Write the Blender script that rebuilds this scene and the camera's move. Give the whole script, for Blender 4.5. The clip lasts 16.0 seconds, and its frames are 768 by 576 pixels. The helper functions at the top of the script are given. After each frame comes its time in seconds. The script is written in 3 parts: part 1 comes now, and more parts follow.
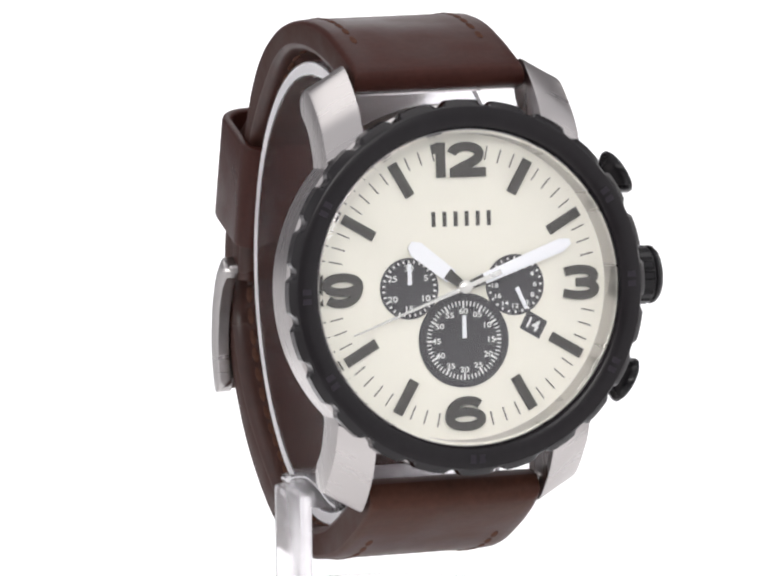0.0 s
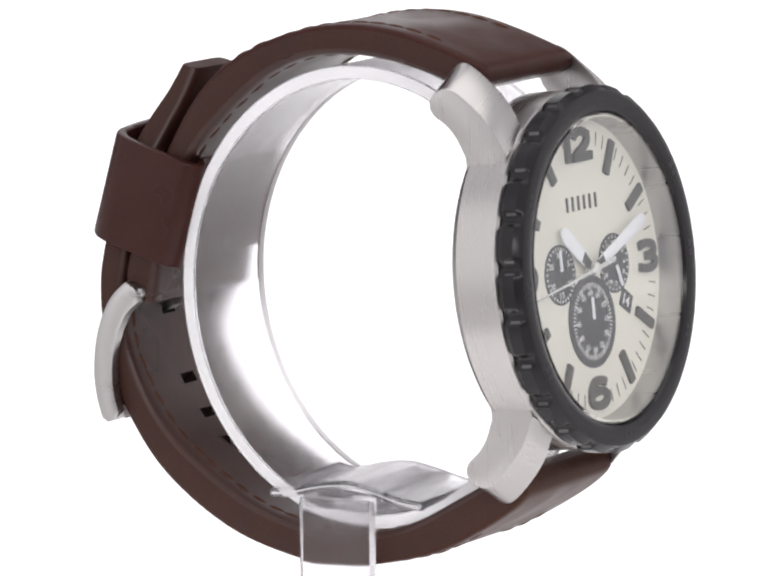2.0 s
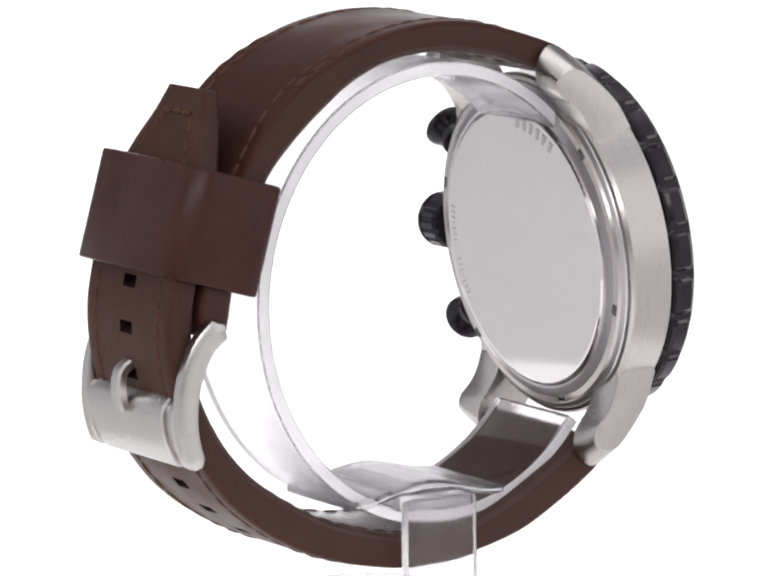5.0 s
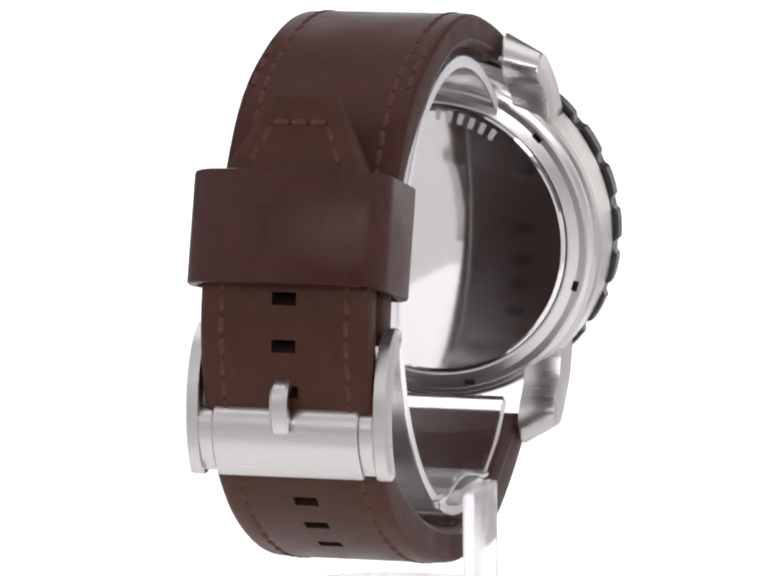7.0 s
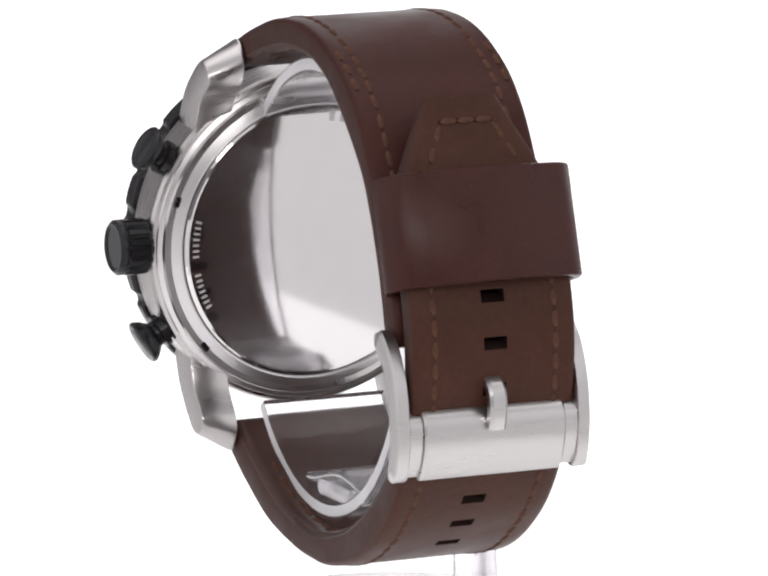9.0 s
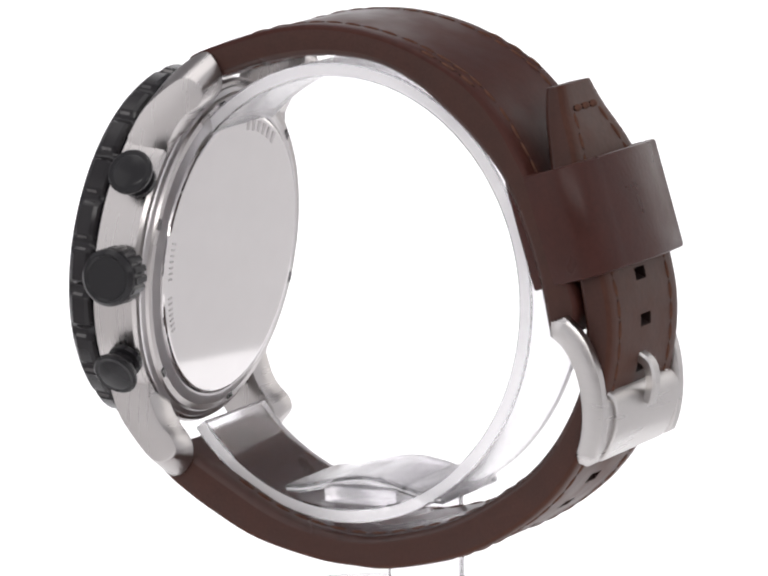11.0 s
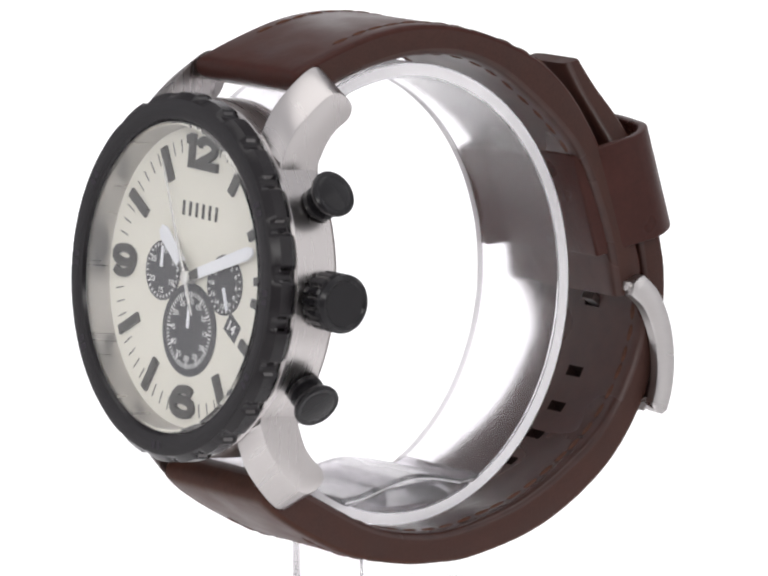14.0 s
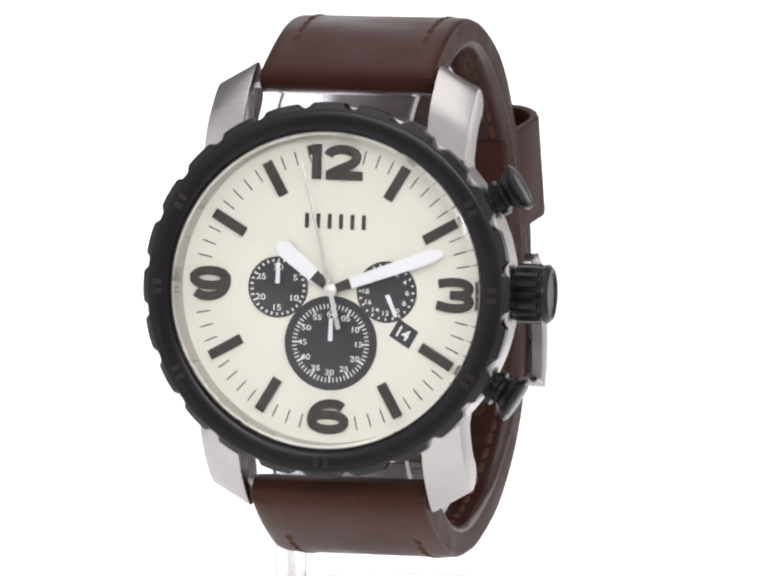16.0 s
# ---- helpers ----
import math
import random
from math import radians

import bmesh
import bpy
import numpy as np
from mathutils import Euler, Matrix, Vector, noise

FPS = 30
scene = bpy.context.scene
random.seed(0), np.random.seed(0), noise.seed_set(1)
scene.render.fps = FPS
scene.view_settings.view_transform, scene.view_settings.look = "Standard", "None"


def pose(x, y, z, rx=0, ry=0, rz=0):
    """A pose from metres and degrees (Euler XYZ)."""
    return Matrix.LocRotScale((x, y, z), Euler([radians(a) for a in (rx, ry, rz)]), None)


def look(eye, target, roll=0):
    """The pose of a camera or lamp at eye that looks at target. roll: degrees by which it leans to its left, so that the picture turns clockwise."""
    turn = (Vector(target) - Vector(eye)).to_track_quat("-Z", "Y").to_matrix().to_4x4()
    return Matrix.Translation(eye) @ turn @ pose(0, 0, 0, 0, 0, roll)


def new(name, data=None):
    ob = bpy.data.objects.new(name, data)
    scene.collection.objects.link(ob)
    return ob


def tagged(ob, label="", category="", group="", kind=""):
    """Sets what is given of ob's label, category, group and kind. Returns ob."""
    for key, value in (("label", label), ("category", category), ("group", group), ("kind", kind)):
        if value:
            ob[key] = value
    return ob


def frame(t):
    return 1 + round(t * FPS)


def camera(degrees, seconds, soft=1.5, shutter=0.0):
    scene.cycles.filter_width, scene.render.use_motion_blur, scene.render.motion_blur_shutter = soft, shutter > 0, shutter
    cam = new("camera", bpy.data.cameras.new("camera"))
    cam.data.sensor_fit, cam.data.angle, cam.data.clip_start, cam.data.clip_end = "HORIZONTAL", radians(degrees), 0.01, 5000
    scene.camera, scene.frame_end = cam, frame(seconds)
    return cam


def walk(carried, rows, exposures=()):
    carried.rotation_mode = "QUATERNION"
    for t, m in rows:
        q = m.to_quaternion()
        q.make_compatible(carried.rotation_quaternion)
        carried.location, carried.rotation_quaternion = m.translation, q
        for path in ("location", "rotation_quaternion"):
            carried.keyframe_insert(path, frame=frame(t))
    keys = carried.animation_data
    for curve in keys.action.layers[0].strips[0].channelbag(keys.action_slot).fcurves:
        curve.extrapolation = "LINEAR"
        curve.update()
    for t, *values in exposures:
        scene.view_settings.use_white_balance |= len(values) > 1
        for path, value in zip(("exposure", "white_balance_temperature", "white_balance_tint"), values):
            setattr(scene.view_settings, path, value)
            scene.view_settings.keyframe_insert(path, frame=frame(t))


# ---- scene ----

# A wristwatch on a clear acrylic display stand turns once round on a product-photography sweep.
# Lengths inside the builders are millimetres (MM turns them into metres).
MM = 0.001

# ---- camera ----
CAM_EYE = (0.0, -0.8137, 0.1765)
cam = camera(7.50, 16.0, soft=2.4)
CAM_POSE = look(CAM_EYE, (0.00014, 0.0, 0.05028), -0.71)
walk(cam, [(0.0, CAM_POSE), (16.0, CAM_POSE)])

# turn of the stand in degrees, by seconds
TURN = [(0.0, 19.1), (0.5, 29.1), (1.0, 39.25), (1.5, 49.66), (2.0, 59.92), (2.5, 70.19), (3.0, 80.46), (3.5, 90.73),
        (4.0, 101.0), (5.2, 125.64), (6.5, 152.34), (7.0, 162.61), (7.5, 172.88), (8.0, 183.14), (8.5, 193.41), (9.0, 203.68),
        (9.5, 213.95), (10.8, 240.65), (12.0, 265.29), (12.5, 275.56), (13.0, 285.83),
        (13.5, 296.1), (14.0, 306.36), (14.5, 316.63), (15.0, 326.9), (15.5, 337.17), (16.0, 347.3)]
WATCH_REST = pose(0.0, -0.0326, 0.05508, -6.14, 0.3, -0.75)   # dial centre, x to 3 o'clock, z to 12

# ---- world and lights ----
world = bpy.data.worlds.new("studio_air")
scene.world = world
world.use_nodes = True
world.node_tree.nodes["Background"].inputs["Color"].default_value = (0.95, 0.94, 0.98, 1)
world.node_tree.nodes["Background"].inputs["Strength"].default_value = 0.84


def softbox(name, eye, target, sx, sy, watts, colour=(1, 0.98, 0.96)):
    data = bpy.data.lights.new(name, "AREA")
    data.shape, data.size, data.size_y, data.energy, data.color = "RECTANGLE", sx, sy, watts, colour
    ob = new(name, data)
    ob.matrix_world = look(eye, target)
    return ob


softbox("softbox_top", (0.0, 0.0, 0.8), (0, 0, 0.06), 0.8, 0.5, 1.4)
softbox("softbox_front", (0.0, -0.86, 0.40), (0, 0, 0.06), 0.9, 0.11, 2.4)
softbox("softbox_back", (0.62, 0.72, 0.22), (0, 0, 0.06), 0.4, 0.5, 0.8)
softbox("softbox_side_a", (-0.8, -0.3, 0.3), (0, 0, 0.06), 0.6, 0.8, 0.7)
softbox("softbox_side_b", (0.8, -0.3, 0.3), (0, 0, 0.06), 0.6, 0.8, 0.7)


# ---- materials ----
def material(name):
    m = bpy.data.materials.new(name)
    m.use_nodes = True
    return m, m.node_tree.nodes, m.node_tree.links, m.node_tree.nodes["Principled BSDF"]


def plain(name, colour, rough=0.5, metal=0.0, spec=0.5, vary=0.06, scale=900.0, bump=0.0, stretch=(1, 1, 1), rough_vary=0.08, bump_far=0.00005):
    """A surface with fine variation of colour, gloss and relief at two scales."""
    m, nodes, links, bsdf = material(name)
    coord = nodes.new("ShaderNodeTexCoord")
    mapping = nodes.new("ShaderNodeMapping")
    mapping.inputs["Scale"].default_value = stretch
    links.new(coord.outputs["Object"], mapping.inputs["Vector"])
    fine, broad = nodes.new("ShaderNodeTexNoise"), nodes.new("ShaderNodeTexNoise")
    fine.inputs["Scale"].default_value, broad.inputs["Scale"].default_value = scale, scale / 9
    fine.inputs["Detail"].default_value = 4
    links.new(mapping.outputs["Vector"], fine.inputs["Vector"])
    links.new(mapping.outputs["Vector"], broad.inputs["Vector"])
    mixed = nodes.new("ShaderNodeMix")
    mixed.data_type = "FLOAT"
    mixed.inputs["Factor"].default_value = 0.5
    links.new(fine.outputs["Fac"], mixed.inputs["A"])
    links.new(broad.outputs["Fac"], mixed.inputs["B"])
    ramp = nodes.new("ShaderNodeMapRange")
    ramp.inputs["From Min"].default_value, ramp.inputs["From Max"].default_value = 0.3, 0.7
    ramp.inputs["To Min"].default_value, ramp.inputs["To Max"].default_value = 1 - vary, 1 + vary
    links.new(mixed.outputs["Result"], ramp.inputs["Value"])
    tint = nodes.new("ShaderNodeVectorMath")
    tint.operation = "SCALE"
    tint.inputs[0].default_value = colour
    links.new(ramp.outputs["Result"], tint.inputs["Scale"])
    links.new(tint.outputs["Vector"], bsdf.inputs["Base Color"])
    gloss = nodes.new("ShaderNodeMapRange")
    gloss.inputs["From Min"].default_value, gloss.inputs["From Max"].default_value = 0.3, 0.7
    gloss.inputs["To Min"].default_value, gloss.inputs["To Max"].default_value = rough - rough_vary, rough + rough_vary
    links.new(broad.outputs["Fac"], gloss.inputs["Value"])
    links.new(gloss.outputs["Result"], bsdf.inputs["Roughness"])
    bsdf.inputs["Metallic"].default_value = metal
    bsdf.inputs["Specular IOR Level"].default_value = spec
    if bump:
        relief = nodes.new("ShaderNodeBump")
        relief.inputs["Strength"].default_value, relief.inputs["Distance"].default_value = bump, bump_far
        links.new(fine.outputs["Fac"], relief.inputs["Height"])
        links.new(relief.outputs["Normal"], bsdf.inputs["Normal"])
    return m


LEATHER = plain("brown_leather", (0.044, 0.0143, 0.0108), 0.40, 0.0, 0.12, vary=0.22, scale=1100, bump=0.4, rough_vary=0.09)
LEATHER_TAN = plain("warmer_brown_leather", (0.052, 0.0205, 0.0135), 0.40, 0.0, 0.12, vary=0.22, scale=1100, bump=0.4, rough_vary=0.09)
LEATHER_EDGE = plain("leather_cut_edge", (0.045, 0.0195, 0.0150), 0.6, 0.0, 0.2, vary=0.2, scale=2500, bump=0.4)
LEATHER_DARK = plain("keeper_leather", (0.040, 0.0122, 0.0092), 0.34, 0.0, 0.19, vary=0.2, scale=1500, bump=0.6, rough_vary=0.08)
THREAD = plain("brown_thread", (0.082, 0.04, 0.028), 0.85, 0.0, 0.05, vary=0.3, scale=4000)
LINING = plain("strap_lining", (0.042, 0.0175, 0.0135), 0.32, 0.0, 0.36, vary=0.28, scale=420, bump=0.55, rough_vary=0.14)
HOLE = plain("dark_hole_leather", (0.014, 0.007, 0.006), 0.85, 0.0, 0.1, vary=0.2)
STEEL = plain("brushed_steel", (0.47, 0.447, 0.44), 0.28, 1.0, vary=0.014, scale=900, bump=0.008, stretch=(1, 14, 1), rough_vary=0.015, bump_far=0.00002)
STEEL_SATIN = plain("satin_steel", (0.50, 0.482, 0.475), 0.30, 1.0, vary=0.03, scale=700, bump=0.08, stretch=(1, 1, 10), rough_vary=0.04, bump_far=0.00002)
POLISHED = plain("polished_steel", (0.66, 0.64, 0.637), 0.06, 1.0, vary=0.02, scale=300, rough_vary=0.02)
RIM_STEEL = plain("satin_rim_steel", (0.60, 0.58, 0.585), 0.33, 1.0, vary=0.03, scale=500, bump=0.03, rough_vary=0.05, bump_far=0.00002)
# lighter metal for the glint lines in the bezel notches, and for the wrench notches
NOTCH_GLINT = plain("notch_glint_steel", (0.10, 0.096, 0.096), 0.14, 1.0, vary=0.1, scale=900, rough_vary=0.04)
BLACK = plain("black_plated_steel", (0.0125, 0.0108, 0.0122), 0.22, 0.0, 0.26, vary=0.12, scale=1200, bump=0.04, rough_vary=0.05)
BLACK_GLOSS = plain("gloss_black_plating", (0.011, 0.0102, 0.0115), 0.22, 0.0, 0.28, vary=0.1, scale=900, rough_vary=0.04)
BLACK_WORN = plain("worn_black_figures", (0.024, 0.020, 0.026), 0.36, 0.0, 0.2, vary=0.15, scale=1400)
CREAM = plain("cream_dial", (0.79, 0.768, 0.69), 0.55, vary=0.015, scale=700, rough_vary=0.04)
GUNMETAL = plain("dark_marker_paint", (0.043, 0.039, 0.035), 0.5, 0.0, 0.3, vary=0.1, scale=1500)
CHARCOAL = plain("charcoal_subdial", (0.043, 0.041, 0.047), 0.5, 0.0, 0.3, vary=0.08, scale=1600)
WHITE = plain("white_print", (0.8, 0.8, 0.8), 0.5, vary=0.02)
LUME = plain("white_lume", (0.84, 0.85, 0.90), 0.5, vary=0.02, scale=1200)
SILVER = plain("silver_hand", (0.78, 0.77, 0.75), 0.25, 0.6, vary=0.02)
ENGRAVED = plain("engraved_steel", (0.52, 0.50, 0.50), 0.5, 0.8, vary=0.08, scale=1500)


def clear(name, ior, tint, rough=0.015, through_weight=1.0):
    m, nodes, links, bsdf = material(name)
    bsdf.inputs["Base Color"].default_value = (*tint, 1)
    bsdf.inputs["Transmission Weight"].default_value = through_weight
    bsdf.inputs["IOR"].default_value = ior
    noise_node = nodes.new("ShaderNodeTexNoise")
    noise_node.inputs["Scale"].default_value = 240
    spread = nodes.new("ShaderNodeMapRange")
    spread.inputs["To Min"].default_value, spread.inputs["To Max"].default_value = rough * 0.4, rough * 1.8
    links.new(noise_node.outputs["Fac"], spread.inputs["Value"])
    links.new(spread.outputs["Result"], bsdf.inputs["Roughness"])
    return m


ACRYLIC = clear("clear_acrylic", 1.40, (0.955, 0.94, 0.96), 0.07)
ACRYLIC_HAZY = clear("hazy_bent_acrylic", 1.3, (0.965, 0.95, 0.975), 0.2)
ACRYLIC_SATIN = clear("satin_acrylic", 1.42, (0.96, 0.945, 0.97), 0.22)
ACRYLIC_POST = clear("bevelled_acrylic", 1.43, (0.945, 0.925, 0.95), 0.2)
FROSTED = clear("saw_cut_acrylic_edge", 1.15, (0.98, 0.97, 0.985), 0.55, 0.45)
CRYSTAL = clear("mineral_glass", 1.5, (0.995, 0.998, 0.992), 0.01)


def glowing(name, colour, strength):
    m, nodes, links, bsdf = material(name)
    bsdf.inputs["Base Color"].default_value = (*colour, 1)
    bsdf.inputs["Roughness"].default_value = 0.7
    bsdf.inputs["Emission Color"].default_value = (*colour, 1)
    bsdf.inputs["Emission Strength"].default_value = strength
    return m


# the sheet is no lamp; its glow is added to keep the backdrop pure white
SWEEP = glowing("white_sheet_added_glow", (1.0, 0.995, 1.0), 0.38)
TABLE_WHITE = plain("white_table_laminate", (0.82, 0.81, 0.81), 0.6, vary=0.02, scale=40)
STUDIO_WALL = plain("grey_studio_wall", (0.30, 0.29, 0.295), 0.9, vary=0.08, scale=6)


# ---- mesh helpers ----
def finish(bm, smooth_angle=40):
    bmesh.ops.recalc_face_normals(bm, faces=bm.faces)
    for face in bm.faces:
        face.smooth = True
    for edge in bm.edges:
        if len(edge.link_faces) == 2 and edge.calc_face_angle(0) > radians(smooth_angle):
            edge.smooth = False


def part(name, bm, mat, parent, label="", smooth_angle=40):
    """Links a bmesh, made in millimetres, as one mesh under a thing or a part."""
    finish(bm, smooth_angle)
    bmesh.ops.scale(bm, vec=(MM, MM, MM), verts=bm.verts)
    data = bpy.data.meshes.new(name)
    bm.to_mesh(data)
    bm.free()
    mats = mat if isinstance(mat, (list, tuple)) else [mat]
    for one in mats:
        data.materials.append(one)
    ob = new(name, data)
    ob.parent = parent
    if label:
        tagged(ob, label)
    return ob


def same_mesh(name, data, parent, m):
    ob = new(name, data)
    ob.parent = parent
    ob.matrix_basis = m
    return ob


def revolve(profile, steps=144, radius=None, closed=False, x=0.0, z=0.0):
    """Turns (r, y) pairs round the y axis at (x, z)."""
    bm = bmesh.new()
    rings = []
    for k in range(steps):
        a = 2 * math.pi * k / steps
        ring = []
        for r, y in profile:
            rr = radius(r, y, a) if radius else r
            ring.append(bm.verts.new((x + rr * math.sin(a), y, z + rr * math.cos(a))))
        rings.append(ring)
    n = len(profile)
    for k in range(steps):
        a, b = rings[k], rings[(k + 1) % steps]
        for i in range(n if closed else n - 1):
            j = (i + 1) % n
            bm.faces.new((a[i], a[j], b[j], b[i]))
    bmesh.ops.remove_doubles(bm, verts=bm.verts, dist=1e-4)
    return bm


def slab(points, y0, y1, bevel=0.0):
    """A flat shape of (x, z) corners from depth y0 (front) to y1."""
    bm = bmesh.new()
    front = [bm.verts.new((x, y0, z)) for x, z in points]
    back = [bm.verts.new((x, y1, z)) for x, z in points]
    bm.faces.new(front)
    bm.faces.new(back[::-1])
    n = len(points)
    for i in range(n):
        bm.faces.new((front[i], front[(i + 1) % n], back[(i + 1) % n], back[i]))
    if bevel:
        bmesh.ops.bevel(bm, geom=[e for e in bm.edges if all(v in front for v in e.verts)], offset=bevel, segments=2, profile=0.7, affect="EDGES")
    return bm


def block(x0, x1, y0, y1, z0, z1, bevel=0.0, segments=2):
    bm = bmesh.new()
    bmesh.ops.create_cube(bm, size=1)
    for v in bm.verts:
        v.co = ((x0 + x1) / 2 + v.co.x * (x1 - x0), (y0 + y1) / 2 + v.co.y * (y1 - y0), (z0 + z1) / 2 + v.co.z * (z1 - z0))
    if bevel:
        bmesh.ops.bevel(bm, geom=bm.edges[:], offset=bevel, segments=segments, profile=0.6, affect="EDGES")
    return bm


def clock(r, degrees, across=0.0):
    """A point of the dial at radius r in the direction of a clock angle, and a step across it."""
    a = radians(degrees)
    return r * math.sin(a) + across * math.cos(a), r * math.cos(a) - across * math.sin(a)


def bar_points(r0, r1, w0, w1, degrees):
    return [clock(r0, degrees, -w0 / 2), clock(r1, degrees, -w1 / 2), clock(r1, degrees, w1 / 2), clock(r0, degrees, w0 / 2)]


def lettering(name, words, size, x, z, y, depth, mat, parent, thick=0.0, turn=0.0, wide=1.0, label="", box=None):
    """Characters that stand on the dial, centred at (x, z)."""
    curve = bpy.data.curves.new(name + "_curve", "FONT")
    curve.body, curve.size, curve.extrude, curve.offset = words, size, depth / 2, thick
    curve.align_x, curve.align_y, curve.resolution_u = "CENTER", "CENTER", 4
    temp = new(name + "_curve", curve)
    bpy.context.view_layer.update()
    data = bpy.data.meshes.new_from_object(temp.evaluated_get(bpy.context.evaluated_depsgraph_get()))
    bpy.data.objects.remove(temp)
    bm = bmesh.new()
    bm.from_mesh(data)
    bpy.data.meshes.remove(data)
    xs, ys = [v.co.x for v in bm.verts], [v.co.y for v in bm.verts]
    cx, cy = (min(xs) + max(xs)) / 2, (min(ys) + max(ys)) / 2
    tall = 1.0
    if box:
        wide, tall = box[0] / (max(xs) - min(xs)), box[1] / (max(ys) - min(ys))
    turned = Matrix.Rotation(radians(turn), 4, "Y")
    for v in bm.verts:
        p = turned @ Vector(((v.co.x - cx) * wide, -v.co.z, (v.co.y - cy) * tall))
        v.co = (p.x + x, p.y + y - depth / 2, p.z + z)
    return part(name, bm, mat, parent, label, 30)


def spline(points, n):
    """n + 1 even steps along a smooth line through (y, z) points."""
    pts = [Vector(p) for p in points]
    pts = [2 * pts[0] - pts[1]] + pts + [2 * pts[-1] - pts[-2]]
    dense = []
    for i in range(1, len(pts) - 2):
        p0, p1, p2, p3 = pts[i - 1:i + 3]
        for k in range(24):
            t = k / 24
            dense.append(0.5 * (2 * p1 + (p2 - p0) * t + (2 * p0 - 5 * p1 + 4 * p2 - p3) * t * t + (3 * p1 - p0 - 3 * p2 + p3) * t ** 3))
    dense.append(pts[-2])
    run = [0.0]
    for a, b in zip(dense, dense[1:]):
        run.append(run[-1] + (b - a).length)
    out, j = [], 0
    for k in range(n + 1):
        want = run[-1] * k / n
        while j < len(run) - 2 and run[j + 1] < want:
            j += 1
        f = (want - run[j]) / max(run[j + 1] - run[j], 1e-9)
        out.append(dense[j].lerp(dense[j + 1], min(f, 1)))
    return out, run[-1]


# ---- the studio ----
def sweep_sheet():
    """White sheet with an added glow: level under the stand, rising in a curve behind it."""
    bm = bmesh.new()
    line = [(-0.085, 0.0), (0.1, 0.0), (0.35, 0.0)]
    for k in range(1, 13):
        a = radians(90 * k / 12)
        line.append((0.35 + 0.5 * math.sin(a), 0.5 - 0.5 * math.cos(a)))
    line.append((0.85, 1.5))
    for k, (y, z) in enumerate(line):
        # narrower towards the front, to limit its reflection in the case back
        half = 0.066 + 0.075 * min(max((y + 0.1) / 0.95, 0), 1)
        for x in (-half, half):
            bm.verts.new((x, y, z))
            bm.verts.new((x, y + (0.004 if z > 0.2 else 0), z - 0.004))
    bm.verts.ensure_lookup_table()
    for k in range(len(line) - 1):
        a, b = 4 * k, 4 * (k + 1)
        for i, j in ((0, 2), (2, 3), (3, 1), (1, 0)):
            bm.faces.new((bm.verts[a + i], bm.verts[a + j], bm.verts[b + j], bm.verts[b + i]))
    bm.faces.new([bm.verts[i] for i in (0, 1, 3, 2)])
    e = 4 * (len(line) - 1)
    bm.faces.new([bm.verts[e + i] for i in (0, 2, 3, 1)])
    bmesh.ops.scale(bm, vec=(1000, 1000, 1000), verts=bm.verts)
    ob = part("backdrop", bm, SWEEP, None)
    return tagged(ob, "white sweep with an added glow, under and behind the watch", "backdrop", kind="structure")


def studio_wall(name, x0, x1, y0, y1, z0, z1, label):
    ob = part(name, block(x0 * 1000, x1 * 1000, y0 * 1000, y1 * 1000, z0 * 1000, z1 * 1000, 5), STUDIO_WALL, None)
    return tagged(ob, label, "wall", kind="structure")


sweep_sheet()
# unseen table, added to set the tone the polished case back mirrors
tagged(part("table", block(-900, 900, -500, 1150, -40, -6, 4), TABLE_WHITE, None), "unseen matt white table added under the sweep for the steel to reflect", "table", kind="structure")
tagged(part("floor", block(-2200, 2200, -2200, 1600, -860, -805, 4), TABLE_WHITE, None), "pale studio floor below the table", "floor", kind="structure")
# unseen low wall, added to darken what steel and crystal reflect from the front
studio_wall("wall_south", -1.0, 1.0, -1.7, -1.6, -0.8, 0.48, "unseen grey wall added behind the camera to darken reflections")
studio_wall("wall_north", -2.0, 2.0, 1.3, 1.4, -0.8, 2.2, "plain grey studio wall behind the backdrop")


# ---- the watch ----
watch = new("wristwatch")
watch.empty_display_size = 0.01
tagged(watch, "chronograph wristwatch with cream dial, black bezel and brown leather strap", "wristwatch")


def notch(r, y, a):
    if r < 24.45:
        return r
    gap = math.degrees(a) % 15 - 7.5
    return r - (0.78 if y > -3.0 else 0.12) * max(0.0, 1 - (gap / 2.6) ** 2) + 0.05 - 0.0025 * min(abs(abs(gap) - 7.5), 4) ** 2


case = part("case", revolve([(21.2, 0.05), (24.4, 0.05), (24.8, 0.4), (24.8, 6.4), (24.45, 6.95), (23.3, 7.4), (22.9, 8.1), (20.5, 8.3)], 180), STEEL, watch, "brushed steel round case", 25)
bezel = part("bezel", revolve([(21.45, 0.0), (21.45, -3.2), (21.75, -3.7), (22.2, -3.85), (24.1, -3.84), (24.42, -3.76), (24.75, -3.45), (25.35, -2.75), (25.35, -2.15), (25.35, -1.25), (25.35, -0.9), (25.1, -0.35), (24.3, -0.1)], 24 * 20, notch), [BLACK, NOTCH_GLINT], watch, "matt black scalloped bezel", 20)
# thin strips of lighter metal put glint lines into the black notches
for face in bezel.data.polygons:
    x, z = face.center.x / MM, face.center.z / MM
    if math.hypot(x, z) > 24.3 and -0.0026 < face.center.y < -0.0012 and 1.5 < abs(math.degrees(math.atan2(x, z)) % 15 - 7.5) < 2.1:
        face.material_index = 1
